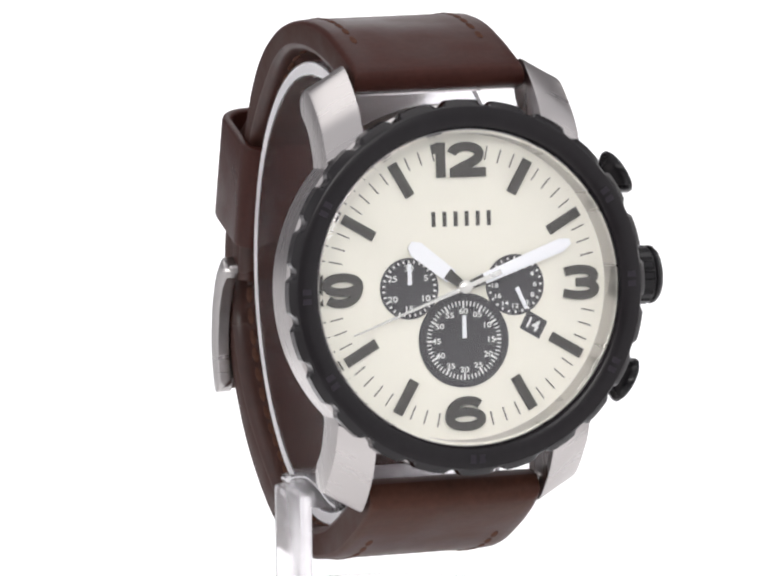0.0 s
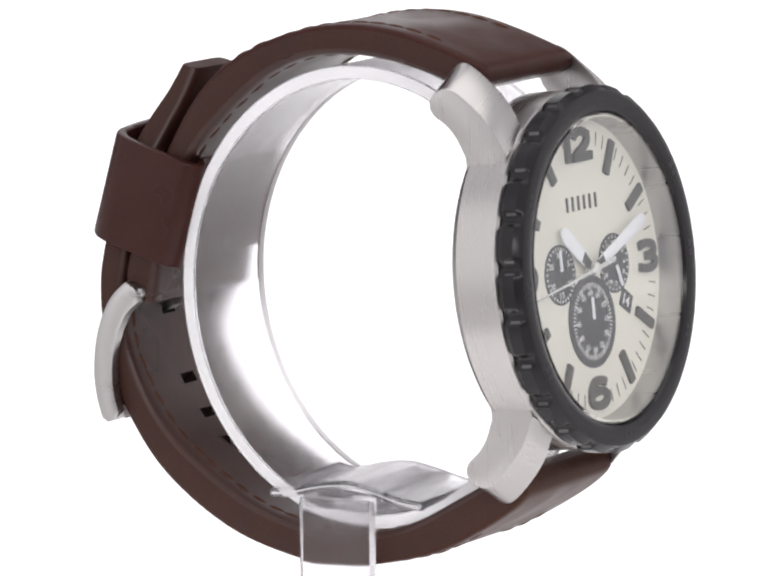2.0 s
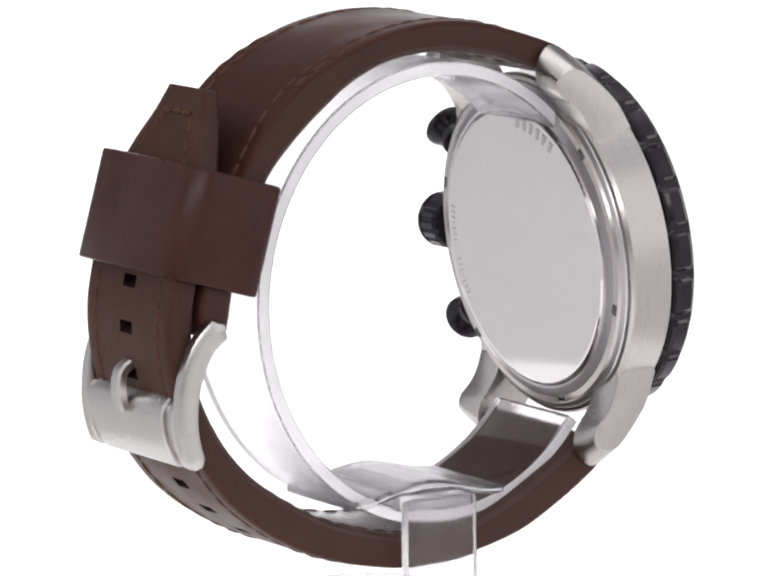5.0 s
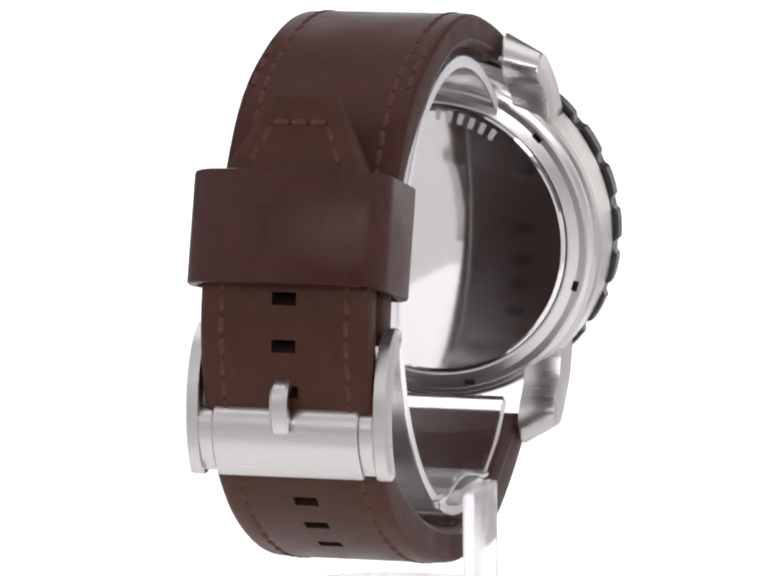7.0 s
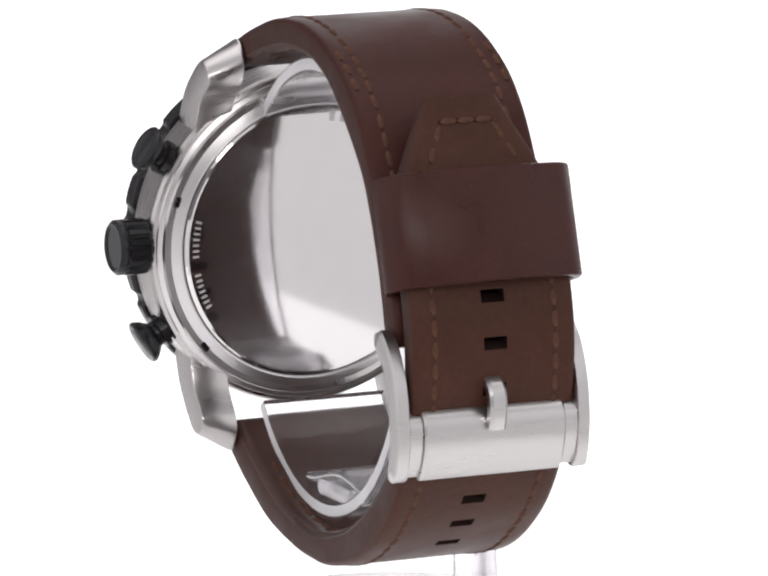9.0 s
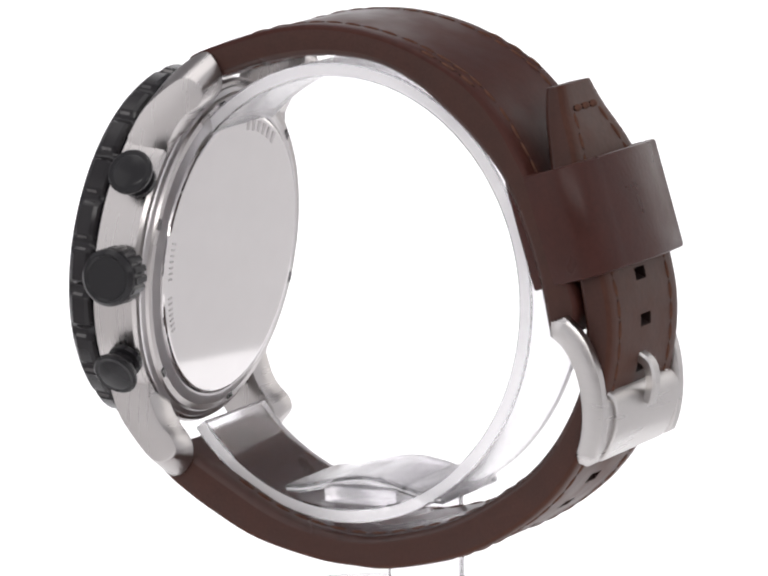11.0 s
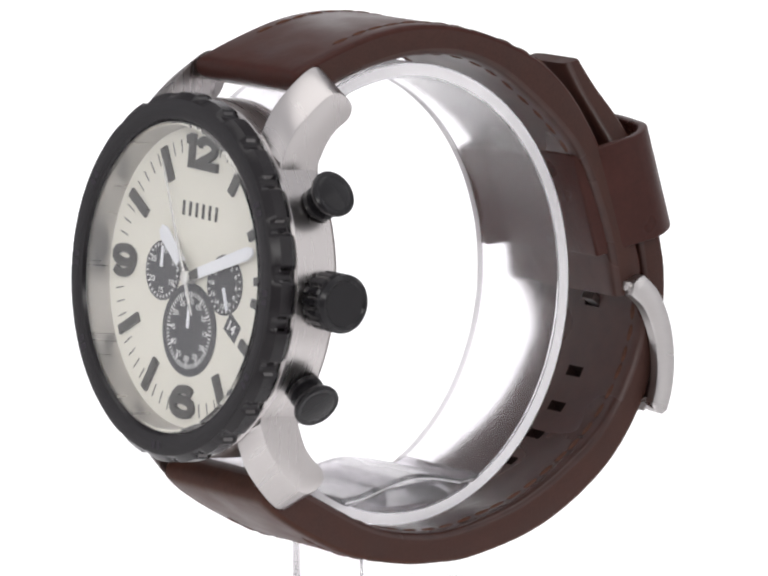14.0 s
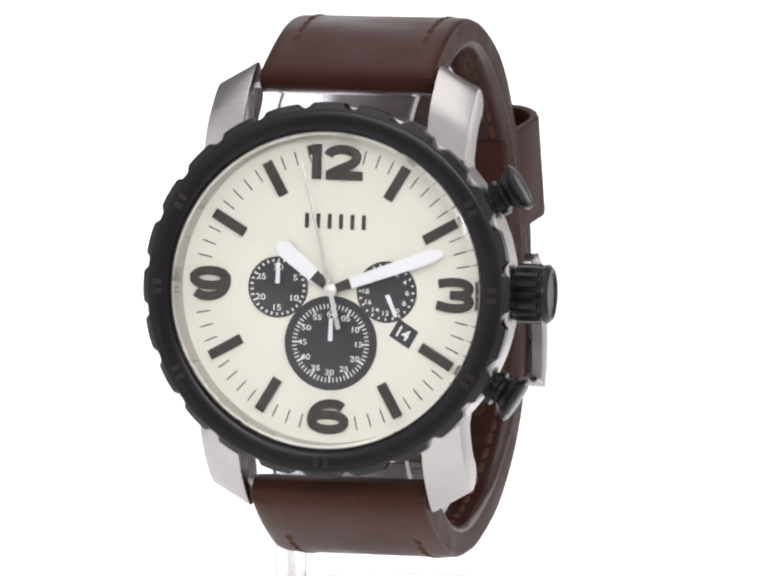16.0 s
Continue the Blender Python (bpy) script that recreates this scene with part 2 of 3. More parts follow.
for a in (60, 90, 120, 180, 240, 270, 300):
    for d in (-1.6, 1.6):
        # plain bars stand for the worn black-on-black figures
        part("bezel_figure", slab(bar_points(22.55, 23.75, 0.75, 0.8, a + d), -3.87, -3.75), BLACK_WORN, bezel)
part("inner_ring", revolve([(21.4, -3.1), (21.25, -3.2), (20.75, 1.0)], 144), STEEL_SATIN, watch, "brushed steel ring round the dial")
crystal = part("crystal", revolve([(0.0, -3.65), (10, -3.62), (20.9, -3.5), (21.4, -3.3), (21.4, -2.4), (20.9, -2.3), (0.0, -2.4)], 96), CRYSTAL, watch, "clear mineral glass", 8)
crystal.visible_shadow = False


def lug(sx, sz):
    inner = [(1.8, 13), (0.5, 20.6), (2.4, 24.6), (5.2, 27.9), (8.2, 30.3), (10.2, 30.1), (11.9, 27.6), (11.6, 24.9), (9.8, 22.8), (8.2, 20.8), (7, 18), (7, 13)]
    outer = [(1.6, 12), (0.5, 17.7), (2.4, 21.6), (4.9, 24.5), (8, 27.1), (10.2, 27.2), (11.8, 25.7), (11.4, 23.9), (9.6, 22.4), (8.2, 20.6), (7, 17.9), (7, 12)]
    inner, outer = ([(p.x, p.y) for p in spline(q[1:11], 40)[0]] + [q[11], q[0]] for q in (inner, outer))
    bm = bmesh.new()
    a = [bm.verts.new((sx * 12.75, y, sz * z)) for y, z in inner]
    b = [bm.verts.new((sx * 18.2, y, sz * z)) for y, z in outer]
    bm.faces.new(a)
    bm.faces.new(b[::-1])
    n = len(a)
    for i in range(n):
        bm.faces.new((a[i], b[i], b[(i + 1) % n], a[(i + 1) % n]))
    bmesh.ops.recalc_face_normals(bm, faces=bm.faces)
    rim = [e for e in bm.edges if all(v in a for v in e.verts) or all(v in b for v in e.verts)]
    bmesh.ops.bevel(bm, geom=rim, offset=0.3, segments=2, profile=0.6, affect="EDGES")
    return part("lug", bm, STEEL, watch, "brushed steel lug", 20)


for sx in (-1, 1):
    for sz in (-1, 1):
        lug(sx, sz)
for sz in (-1, 1):
    bm = bmesh.new()
    bmesh.ops.create_cone(bm, cap_ends=True, segments=16, radius1=0.8, radius2=0.8, depth=26,
                          matrix=Matrix.Translation((0, 8.6, sz * 27.0)) @ Matrix.Rotation(radians(90), 4, "Y"))
    part("spring_bar", bm, POLISHED, watch, "thin steel spring bar")

# case back
back = part("case_back", revolve([(20.3, 8.4), (20.2, 8.85), (19.9, 9.02)] + [(19.6 * (1 - k / 12), 9.08 + 0.34 * (1 - (1 - k / 12) ** 2)) for k in range(13)], 120), POLISHED, watch, "mirror-polished steel case back", 8)
rim = part("case_back_rim", revolve([(24.1, 6.9), (23.8, 7.35), (22.6, 7.95), (20.7, 8.68), (20.4, 8.6), (20.35, 8.4)], 120), RIM_STEEL, watch, "satin steel rim with wrench notches", 25)
for k in range(6):
    x, z = clock(22.2, 12 + 60 * k)
    ob = part("wrench_notch", block(-0.8, 0.8, 7.7, 8.3, -0.5, 0.5, 0.12, 1), NOTCH_GLINT, rim)
    ob.matrix_basis = Matrix.Translation((x * MM, 0, z * MM)) @ Matrix.Rotation(radians(12 + 60 * k), 4, "Y")
for k in range(6):
    # plain bars stand for the engraved maker's mark
    part("engraved_mark", slab(bar_points(17.6, 19.2, 0.75, 0.85, -6.5 - 5.3 * k), 8.9, 9.19), ENGRAVED, back)
for k in range(14):
    # and for the small print that cannot be read
    part("engraved_print", slab(bar_points(18.1, 19.0, 0.3, 0.32, 78 + 2.6 * k + (6 if k > 6 else 0)), 8.9, 9.18), ENGRAVED, back)

# dial
dial = part("dial", revolve([(0.0, 0.0), (21.3, 0.0), (21.3, 0.6), (0.0, 0.6)], 120), CREAM, watch, "cream dial")
for k in range(12):
    if k % 3:
        part("hour_bar", slab(bar_points(14.4, 19.4, 1.35, 1.35, 30 * k), -0.5, -0.01, 0.12), GUNMETAL, dial, "raised dark hour bar")
for k in range(60):
    if k % 5 and not (k % 15 in (14, 1)):
        part("minute_tick", slab(bar_points(17.4, 19.3, 0.17, 0.17, 6 * k), -0.06, -0.004), GUNMETAL, dial)


def strokes(x, z, lines, width, label):
    """A raised numeral of even-width strokes, each a smooth line of (x, z) points."""
    bm = bmesh.new()
    for i, (points, straight) in enumerate(lines):
        path = [Vector(p) for p in points] if straight else spline(points, 22)[0]
        top, sides = -0.5 - 0.02 * i, []
        for k, p in enumerate(path):
            t = (path[min(k + 1, len(path) - 1)] - path[max(k - 1, 0)]).normalized() * width / 2
            sides.append([bm.verts.new((x + p.x + s * t.y, d, z + p.y - s * t.x)) for s, d in ((-1, -0.01), (-1, top + 0.06), (-0.9, top), (0.9, top), (1, top + 0.06), (1, -0.01))])
        for a, b in zip(sides, sides[1:]):
            for j in range(6):
                bm.faces.new((a[j], a[(j + 1) % 6], b[(j + 1) % 6], b[j]))
        bm.faces.new(sides[0])
        bm.faces.new(sides[-1][::-1])
    return part("numeral", bm, GUNMETAL, dial, label, 30)


SIX = [([(2.3 * math.sin(radians(k)), -0.72 + 1.02 * math.cos(radians(k))) for k in range(0, 361, 30)], False),
       ([(1.95, 1.25), (1.3, 1.62), (0.2, 1.76), (-1.0, 1.5), (-1.9, 0.75), (-2.28, -0.3), (-2.2, -0.9)], False)]
strokes(-0.2, 17.2, [([(-2.55, -2.35), (-2.55, 2.35)], True), ([(-3.8, 1.45), (-2.5, 1.75)], True),
                     ([(-0.95, 0.85), (-0.55, 1.4), (0.6, 1.75), (1.9, 1.65), (2.9, 1.05), (2.75, 0.2), (1.7, -0.5), (0.3, -1.1), (-0.6, -1.6)], False), ([(-1.2, -1.75), (3.8, -1.75)], True)],
        1.25, "raised dark numeral twelve")
strokes(16.9, 0.0, [([(-2.2, 1.45), (-1.0, 1.7), (0.4, 1.74), (1.5, 1.5), (2.0, 0.95), (1.6, 0.25), (0.6, 0.02), (-0.6, 0.0)], False),
                    ([(0.2, 0.0), (1.3, -0.15), (2.1, -0.75), (1.8, -1.4), (0.8, -1.72), (-0.8, -1.72), (-2.4, -1.4)], False)], 1.18, "raised dark numeral three")
strokes(0.0, -17.2, SIX, 1.2, "raised dark numeral six")
strokes(-17.1, 0.1, [([(-p, -q) for p, q in line], flat) for line, flat in SIX], 1.2, "raised dark numeral nine")
for k in range(6):
    # plain bars stand for the maker's name
    x = -3.9 + 1.58 * k
    part("name_bar", slab([(x - 0.27, 8.2), (x - 0.27, 10.2), (x + 0.27, 10.2), (x + 0.27, 8.2)], -0.1, -0.006), GUNMETAL, dial)


def subdial(x, z, r, words, start, step, radius, size, ticks, tick0, tick1, hand, hand_len, lift):
    ob = part("subdial", revolve([(0.0, -0.10 - lift), (r * 0.86, -0.10 - lift), (r * 0.88, -0.16 - lift), (r, -0.16 - lift), (r, -0.003)], 72, x=x, z=z), CHARCOAL, dial, "charcoal subdial with white scale")
    top = -0.165 - lift
    for i, w in enumerate(words):
        if w:
            a = radians(start + step * i)
            lettering("scale_number", w, size, x + radius * math.sin(a), z + radius * math.cos(a), top, 0.03, WHITE, ob, 0.012, wide=1.25)
    for k in range(ticks):
        a = 360 * k / ticks
        long = 0.35 if ticks > 40 and k % 5 == 0 else 0.0
        w = 0.16 if ticks > 40 and k % 5 else 0.24
        pts = [(x + p, z + q) for p, q in bar_points(tick0 - long, tick1, w, w, a)]
        part("scale_tick", slab(pts, top - 0.03, top + 0.02), WHITE, ob)
    pts = [(x + p, z + q) for p, q in bar_points(hand_len[0], hand_len[1], 0.6, 0.5, hand)]
    part("subdial_hand", slab(pts, top - 0.35, top - 0.2, 0.03), LUME, ob, "white subdial hand")
    return ob


subdial(-7.6, 0.0, 4.15, ["30", "5", "10", "15", "20", "25"], 0, 60, 2.75, 1.15, 30, 3.45, 3.85, 0, (0.5, 3.4), 0.0)
subdial(7.5, 0.0, 4.15, ["24", "2", "4", "6", "8", "10", "12", "14", "16", "18", "20", "22"], 0, 30, 2.85, 0.9, 24, 3.5, 3.85, 156, (0.4, 3.6), 0.0)
subdial(0.0, -7.25, 6.4, ["60", "05", "10", "15", "20", "25", "30", "35", "40", "45", "50", "55"], 0, 30, 3.95, 1.06, 60, 4.7, 5.35, 0, (0.3, 3.4), 0.06)

date = part("date_window", slab([(8.06, -5.87), (9.35, -3.5), (12.06, -5.2), (10.8, -7.5)], -0.12, -0.004), CHARCOAL, dial, "dark date window")
lettering("date_number", "14", 2.1, 10.05, -5.5, -0.125, 0.03, WHITE, date, 0.05, turn=28)

# the pointers over the dial
hour_hand = part("hour_hand", slab([clock(0.6, 308, -0.5), clock(2.4, 308, -0.75), clock(2.4, 308, -1.0), clock(8.6, 308, -1.15), clock(9.7, 308, -0.5), clock(9.7, 308, 0.5),
                                    clock(8.6, 308, 1.15), clock(2.4, 308, 1.0), clock(2.4, 308, 0.75), clock(0.6, 308, 0.5)], -1.05, -0.85, 0.05), LUME, watch, "white hour hand")
part("hand_stem", slab(bar_points(0.3, 3.1, 1.0, 1.7, 308), -1.12, -0.84, 0.05), GUNMETAL, hour_hand, "dark grey stem")
minute_hand = part("minute_hand", slab([clock(0.6, 69.5, -0.5), clock(2.6, 69.5, -0.75), clock(14.8, 69.5, -0.95), clock(16.2, 69.5, -0.4), clock(16.2, 69.5, 0.4),
                                        clock(14.8, 69.5, 0.95), clock(2.6, 69.5, 0.75), clock(0.6, 69.5, 0.5)], -1.4, -1.2, 0.05), LUME, watch, "white minute hand")
part("hand_stem", slab(bar_points(0.3, 2.9, 1.0, 1.5, 69.5), -1.47, -1.19, 0.05), GUNMETAL, minute_hand, "dark grey stem")
second_hand = part("second_hand", slab([(-0.32, -5.4), (0.32, -5.4), (0.3, 0.0), (0.1, 17.2), (-0.1, 17.2), (-0.3, 0.0)], -1.75, -1.6, 0.03), SILVER, watch, "thin silver second hand")
part("hub", revolve([(0.0, -1.95), (0.7, -1.92), (0.9, -1.75), (0.9, -0.3)], 32), SILVER, second_hand, "round hub cap")


# the dial and its pointers sit below the bezel's seat, turned a little in it
for ob in (dial, hour_hand, minute_hand):
    ob.matrix_basis = pose(0.00025, 0.001, 0, 0, 1.0, 0)


# crown and pushers
def knob(name, profile, degrees, teeth, label):
    """Turned along the direction of a clock angle; profile of (out, r)."""
    def toothed(r, y, a):
        return r - (0.42 * max(0.0, -math.cos(a * teeth)) ** 0.8 if teeth and r > 3.4 and y < 28.3 else 0)
    bm = revolve([(r, out) for out, r in profile], 8 * teeth if teeth else 48, toothed)
    x, z = clock(1, degrees)
    m = Matrix(((0, x, z), (-1, 0, 0), (0, z, -x))).to_4x4()
    if m.determinant() < 0:
        m = Matrix(((0, x, -z), (1, 0, 0), (0, z, x))).to_4x4()
    m.translation = (0, 4.9, 0)
    bmesh.ops.transform(bm, matrix=m, verts=bm.verts)
    return part(name, bm, BLACK_GLOSS, watch, label, 30)


knob("crown", [(24.0, 2.2), (24.6, 2.2), (24.7, 3.7), (25.2, 4.05), (28.2, 4.05), (28.4, 3.75), (28.6, 3.75), (28.8, 4.05), (29.2, 4.0), (29.7, 3.5), (29.65, 3.2), (29.4, 2.95), (29.4, 0.0)], 90, 16, "fluted black crown")
for a in (60, 120):
    knob("pusher", [(24.0, 1.9), (25.0, 1.9), (25.15, 2.5), (26.0, 2.5), (26.2, 1.9), (26.7, 1.9), (27.6, 2.8), (28.3, 3.25), (28.8, 3.3), (29.05, 3.0), (29.0, 2.5), (29.15, 2.2), (29.2, 0.0)], a, 0, "mushroom-shaped black pusher")


# straps
def lean(y, z):
    """Sideways place of the strap's middle."""
    f = min(max((y - 30) / 42, 0), 1)
    return 0.003 * z + 0.3 - 0.0195 * y + 1.6 * f * f * (3 - 2 * f)


def strap(name, outer, inner, half, holes, label, n=150, hide=LEATHER):
    """outer, inner: (y, z) lines of the two faces; half(d, length): half the width at d mm along; holes: distances along."""
    so, length = spline(outer, n)
    si, _ = spline(inner, n)
    bm = bmesh.new()
    rows = []
    sink_out = (0.7, 0.28, 0.07, 0.0, 0.0, 0.0, 0.0, 0.07, 0.28, 0.7)
    sink_in = (1.0, 0.45, 0.12, 0.0, 0.0, 0.0, 0.0, 0.12, 0.45, 1.0)
    for k in range(n + 1):
        d = length * k / n
        w = half(d, length)
        cols = (-w, -w + 0.22, -w + 0.75, -w + 1.9, -1.7, 1.7, w - 1.9, w - 0.75, w - 0.22, w)
        across = (si[k] - so[k]).normalized()
        thick = (si[k] - so[k]).length
        mid = lean(so[k].x, so[k].y)
        top, low = [], []
        for c, a, b in zip(cols, sink_out, sink_in):
            # the leather folds round the spring bar at its start
            fold = 1.5 * (1 - math.sqrt(1 - (1 - d / 1.7) ** 2)) if d < 1.7 else 0.0
            p = so[k] + across * min(max(a, fold), thick * 0.45)
            q = si[k] - across * min(max(b, fold), thick * 0.45)
            top.append(bm.verts.new((mid + c, p.x, p.y)))
            low.append(bm.verts.new((mid + c, q.x, q.y)))
        rows.append((top, low))
    open_rows = set()
    for h in holes:
        c = round(h / length * n)
        open_rows.update((c - 1, c, c + 1))
    for k in range(n):
        (t0, l0), (t1, l1) = rows[k], rows[k + 1]
        for i in range(9):
            if i == 4 and k in open_rows:
                for a in (4, 5):
                    bm.faces.new((t0[a], t1[a], l1[a], l0[a])).material_index = 2
                if k - 1 not in open_rows:
                    bm.faces.new((t0[4], t0[5], l0[5], l0[4])).material_index = 2
                if k + 1 not in open_rows:
                    bm.faces.new((t1[4], t1[5], l1[5], l1[4])).material_index = 2
                continue
            bm.faces.new((t0[i], t0[i + 1], t1[i + 1], t1[i]))
            bm.faces.new((l0[i], l1[i], l1[i + 1], l0[i + 1])).material_index = 3
        bm.faces.new((t0[0], t1[0], l1[0], l0[0])).material_index = 1
        bm.faces.new((t0[9], l0[9], l1[9], t1[9])).material_index = 1
    for k in (0, n):
        t, l = rows[k]
        for i in range(9):
            bm.faces.new((t[i], t[i + 1], l[i + 1], l[i])).material_index = 1 if k else 0
    ob = part(name, bm, [hide, LEATHER_EDGE, HOLE, LINING], watch, label, 50)
    return ob, so, si, length


bm = bmesh.new()
bmesh.ops.create_uvsphere(bm, u_segments=8, v_segments=6, radius=1)
for v in bm.verts:
    v.co = (v.co.x * 0.52, v.co.y * 1.5, v.co.z * 0.3)
for f in bm.faces:
    f.smooth = True
    # dark ends put the shade of the needle pits into the thread's colour
    f.material_index = 1 if abs(f.calc_center_median().y) > 0.95 else 0
bmesh.ops.scale(bm, vec=(MM, MM, MM), verts=bm.verts)
STITCH = bpy.data.meshes.new("stitch")
bm.to_mesh(STITCH)
bm.free()
STITCH.materials.append(THREAD)
STITCH.materials.append(HOLE)


def stitches(ob, line, length, other, d0, d1, inset, half, pitch=2.9):
    """A row of stitches along both edges of a strap's face."""
    n = len(line) - 1
    count = int((d1 - d0) / pitch)
    for side in (-1, 1):
        for i in range(count + 1):
            d = d0 + pitch * i
            k = min(max(round(d / length * n), 1), n - 1)
            tangent = (line[k + 1] - line[k - 1]).normalized()
            out = (line[k] - other[k]).normalized()
            w = half(d, length) - inset
            step = (half(d + 1, length) - half(d - 1, length)) / 2
            p = Vector((lean(line[k].x, line[k].y) + side * w, line[k].x - out.x * 0.11, line[k].y - out.y * 0.11))
            t = Vector((side * step + random.uniform(-0.09, 0.09), tangent.x, tangent.y)).normalized()
            nrm = Vector((0, out.x, out.y))
            s = t.cross(nrm).normalized()
            nrm = s.cross(t)
            m = Matrix((s, t, nrm)).transposed().to_4x4()
            m.translation = p * MM
            same_mesh("stitch", STITCH, ob, m)


UP_OUT = [(5.4, 28.7), (7.2, 30.2), (13.3, 33.3), (19.8, 35.9), (26.5, 37.3), (33.3, 37.4), (40.3, 36.2), (47.6, 33.5), (52.8, 29.8), (56.8, 25.2), (60.7, 19.6), (63.6, 14), (66.6, 9), (68.2, 5), (67.9, 1.6)]
UP_IN = [(8.4, 26.0), (12.2, 27.7), (17.2, 30.1), (23.8, 32.3), (29.8, 33.2), (35.3, 33.0), (41.0, 31.2), (46.1, 28.2), (50.6, 25.0), (54.6, 21.4), (57.6, 17), (60.4, 11.5), (62.2, 7), (63.3, 3.5), (64.2, 0.6)]
LOW_OUT = [(5.5, -29.0), (8.8, -31.4), (14.9, -34.4), (22.2, -37.0), (31.3, -38.1), (37.2, -37.9), (43.0, -37.1), (52.2, -33.8), (59.3, -29.4), (65.4, -23.7), (69.4, -17.6), (72.0, -11.0), (73.3, -3.1), (73.1, 3.8), (71.6, 9.5), (68.6, 17.5), (64.6, 25.5), (61.6, 30.2), (59.8, 33.7)]
LOW_IN = [(8.5, -25.3), (13.4, -27.6), (17.0, -29.2), (24.3, -32.2), (30.7, -33.4), (38.3, -33.2), (45.6, -31.0), (52.1, -27.9), (58.4, -23.2), (63.3, -18.4), (67.0, -12.3), (69.3, -5.0), (69.2, 1.9), (67.6, 8.5), (64.6, 16.2), (60.9, 23.8), (58.4, 29.0), (57.2, 32.8)]


def sagged(line):
    """The strap hangs a little lower the further it is from the case."""
    return [(y * 1.004, z - SAG * y) for y, z in line]


SAG = 0.021
UP_OUT, UP_IN, LOW_OUT, LOW_IN = (sagged(line) for line in (UP_OUT, UP_IN, LOW_OUT, LOW_IN))


def half_up(d, length):
    s = min(max((d - 14) / 18, 0), 1)
    return 12.2 + 0.2 * s * s * (3 - 2 * s)


def half_low(d, length):
    return min(12.25 - 0.3 * min(max((d - 20) / 40, 0), 1), 5.1 + 0.45 * (length - d))


upper, uo, ui, ul = strap("upper_strap", UP_OUT, UP_IN, half_up, [], "short brown leather strap half")
_, LOW_LENGTH = spline(LOW_OUT, 10)
HOLES = [LOW_LENGTH - d for d in (27.9, 34.5, 41.2, 52.6, 58.8, 65.2, 71.6)]
lower, lo, li, ll = strap("lower_strap", LOW_OUT, LOW_IN, half_low, HOLES, "long brown leather strap half with punched holes", 220, LEATHER_TAN)
stitches(upper, uo, ul, ui, 11.5, ul - 6, 3.1, half_up)
stitches(upper, uo, ul, ui, 38.6, 46.1, 1.25, half_up, 3.6)
stitches(lower, lo, ll, li, 13.0, ll - 3.0, 3.1, half_low)
stitches(upper, ui, ul * 0.9, uo, 8.0, ul * 0.9 - 8, 2.6, half_up, 3.4)
stitches(lower, li, ll, lo, 13.0, ll - 30, 2.6, half_low, 3.4)
for i in range(3):
    # the row across the strap's tip
    k = len(lo) - 7
    m = Matrix.Translation(Vector((lean(lo[k].x, lo[k].y) + 2.6 * (i - 1), lo[k].x + 0.03, lo[k].y)) * MM) @ Matrix.Rotation(radians(90), 4, "Z")
    same_mesh("stitch", STITCH, lower, m @ Matrix.Rotation(radians(65), 4, "Y"))


# keeper: a loose loop round both layers
def keeper():
    u, v = Vector((-0.38, 0.925)), Vector((0.91, 0.40))
    centre = Vector((63.5, 15.5))
    def loop(hx, hv, r):
        pts = []
        wide = r + 2.6      # the loop is rounder on the crown's side
        for cx, cv, a0, r in ((hx - wide, hv - wide, 0, wide), (-hx + r + 2.0, hv - r - 2.0, 90, r + 2.0), (-hx + r, -hv + r, 180, r), (hx - wide, -hv + wide, 270, wide)):
            for k in range(7):
                a = radians(a0 + 15 * k)
                pts.append((cx + r * math.cos(a), cv + r * math.sin(a)))
            if a0 == 0:
                # the outer side bulges a little
                span = 2 * hx - wide - (wide - 0.6)
                pts += [(hx - wide - span * k / 24, hv + 4.0 * (k / 24) * (1 - k / 24)) for k in range(1, 24)]
            if a0 == 180:
                pts += [(-hx + r + (2 * hx - r - wide) * k / 24, -hv) for k in range(1, 24)]
        return pts
    big, small = loop(14.25, 8.0, 2.6), loop(12.85, 6.6, 1.4)
    bm = bmesh.new()
    rings = []
    for pts, h in ((big, -7.7), (big, 7.7), (small, 7.7), (small, -7.7)):
        ring = []
        for x, q in pts:
            if q < -5.0:
                # the inner side is pressed flat against the strap between the bulging flanks
                f = min(max((-x - 8.5) / 3.5, 0), 1)
                q = q + (1 - f * f * (3 - 2 * f)) * (-5.9 + (0.8 if pts is small else 0.0) - q)
            # the loop narrows towards the wrist on the crown's side
            s, g = min(max((3 - q) / 7, 0), 1), min(max((x - 4) / 9, 0), 1)
            x -= 2.6 * s * s * (3 - 2 * s) * g
            p = centre + v * q + u * h
            ring.append(bm.verts.new((x + 0.8, p.x, p.y)))
        rings.append(ring)
    n = len(big)
    for a in range(4):
        r0, r1 = rings[a], rings[(a + 1) % 4]
        for i in range(n):
            bm.faces.new((r0[i], r0[(i + 1) % n], r1[(i + 1) % n], r1[i]))
    bmesh.ops.recalc_face_normals(bm, faces=bm.faces)
    edge = [e for e in bm.edges if len(e.link_faces) == 2 and e.calc_face_angle(0) > radians(60)]
    bmesh.ops.bevel(bm, geom=edge, offset=0.4, segments=2, profile=0.5, affect="EDGES")
    return part("keeper", bm, LEATHER_DARK, watch, "wide smooth brown leather keeper loop")


keeper_loop = keeper()


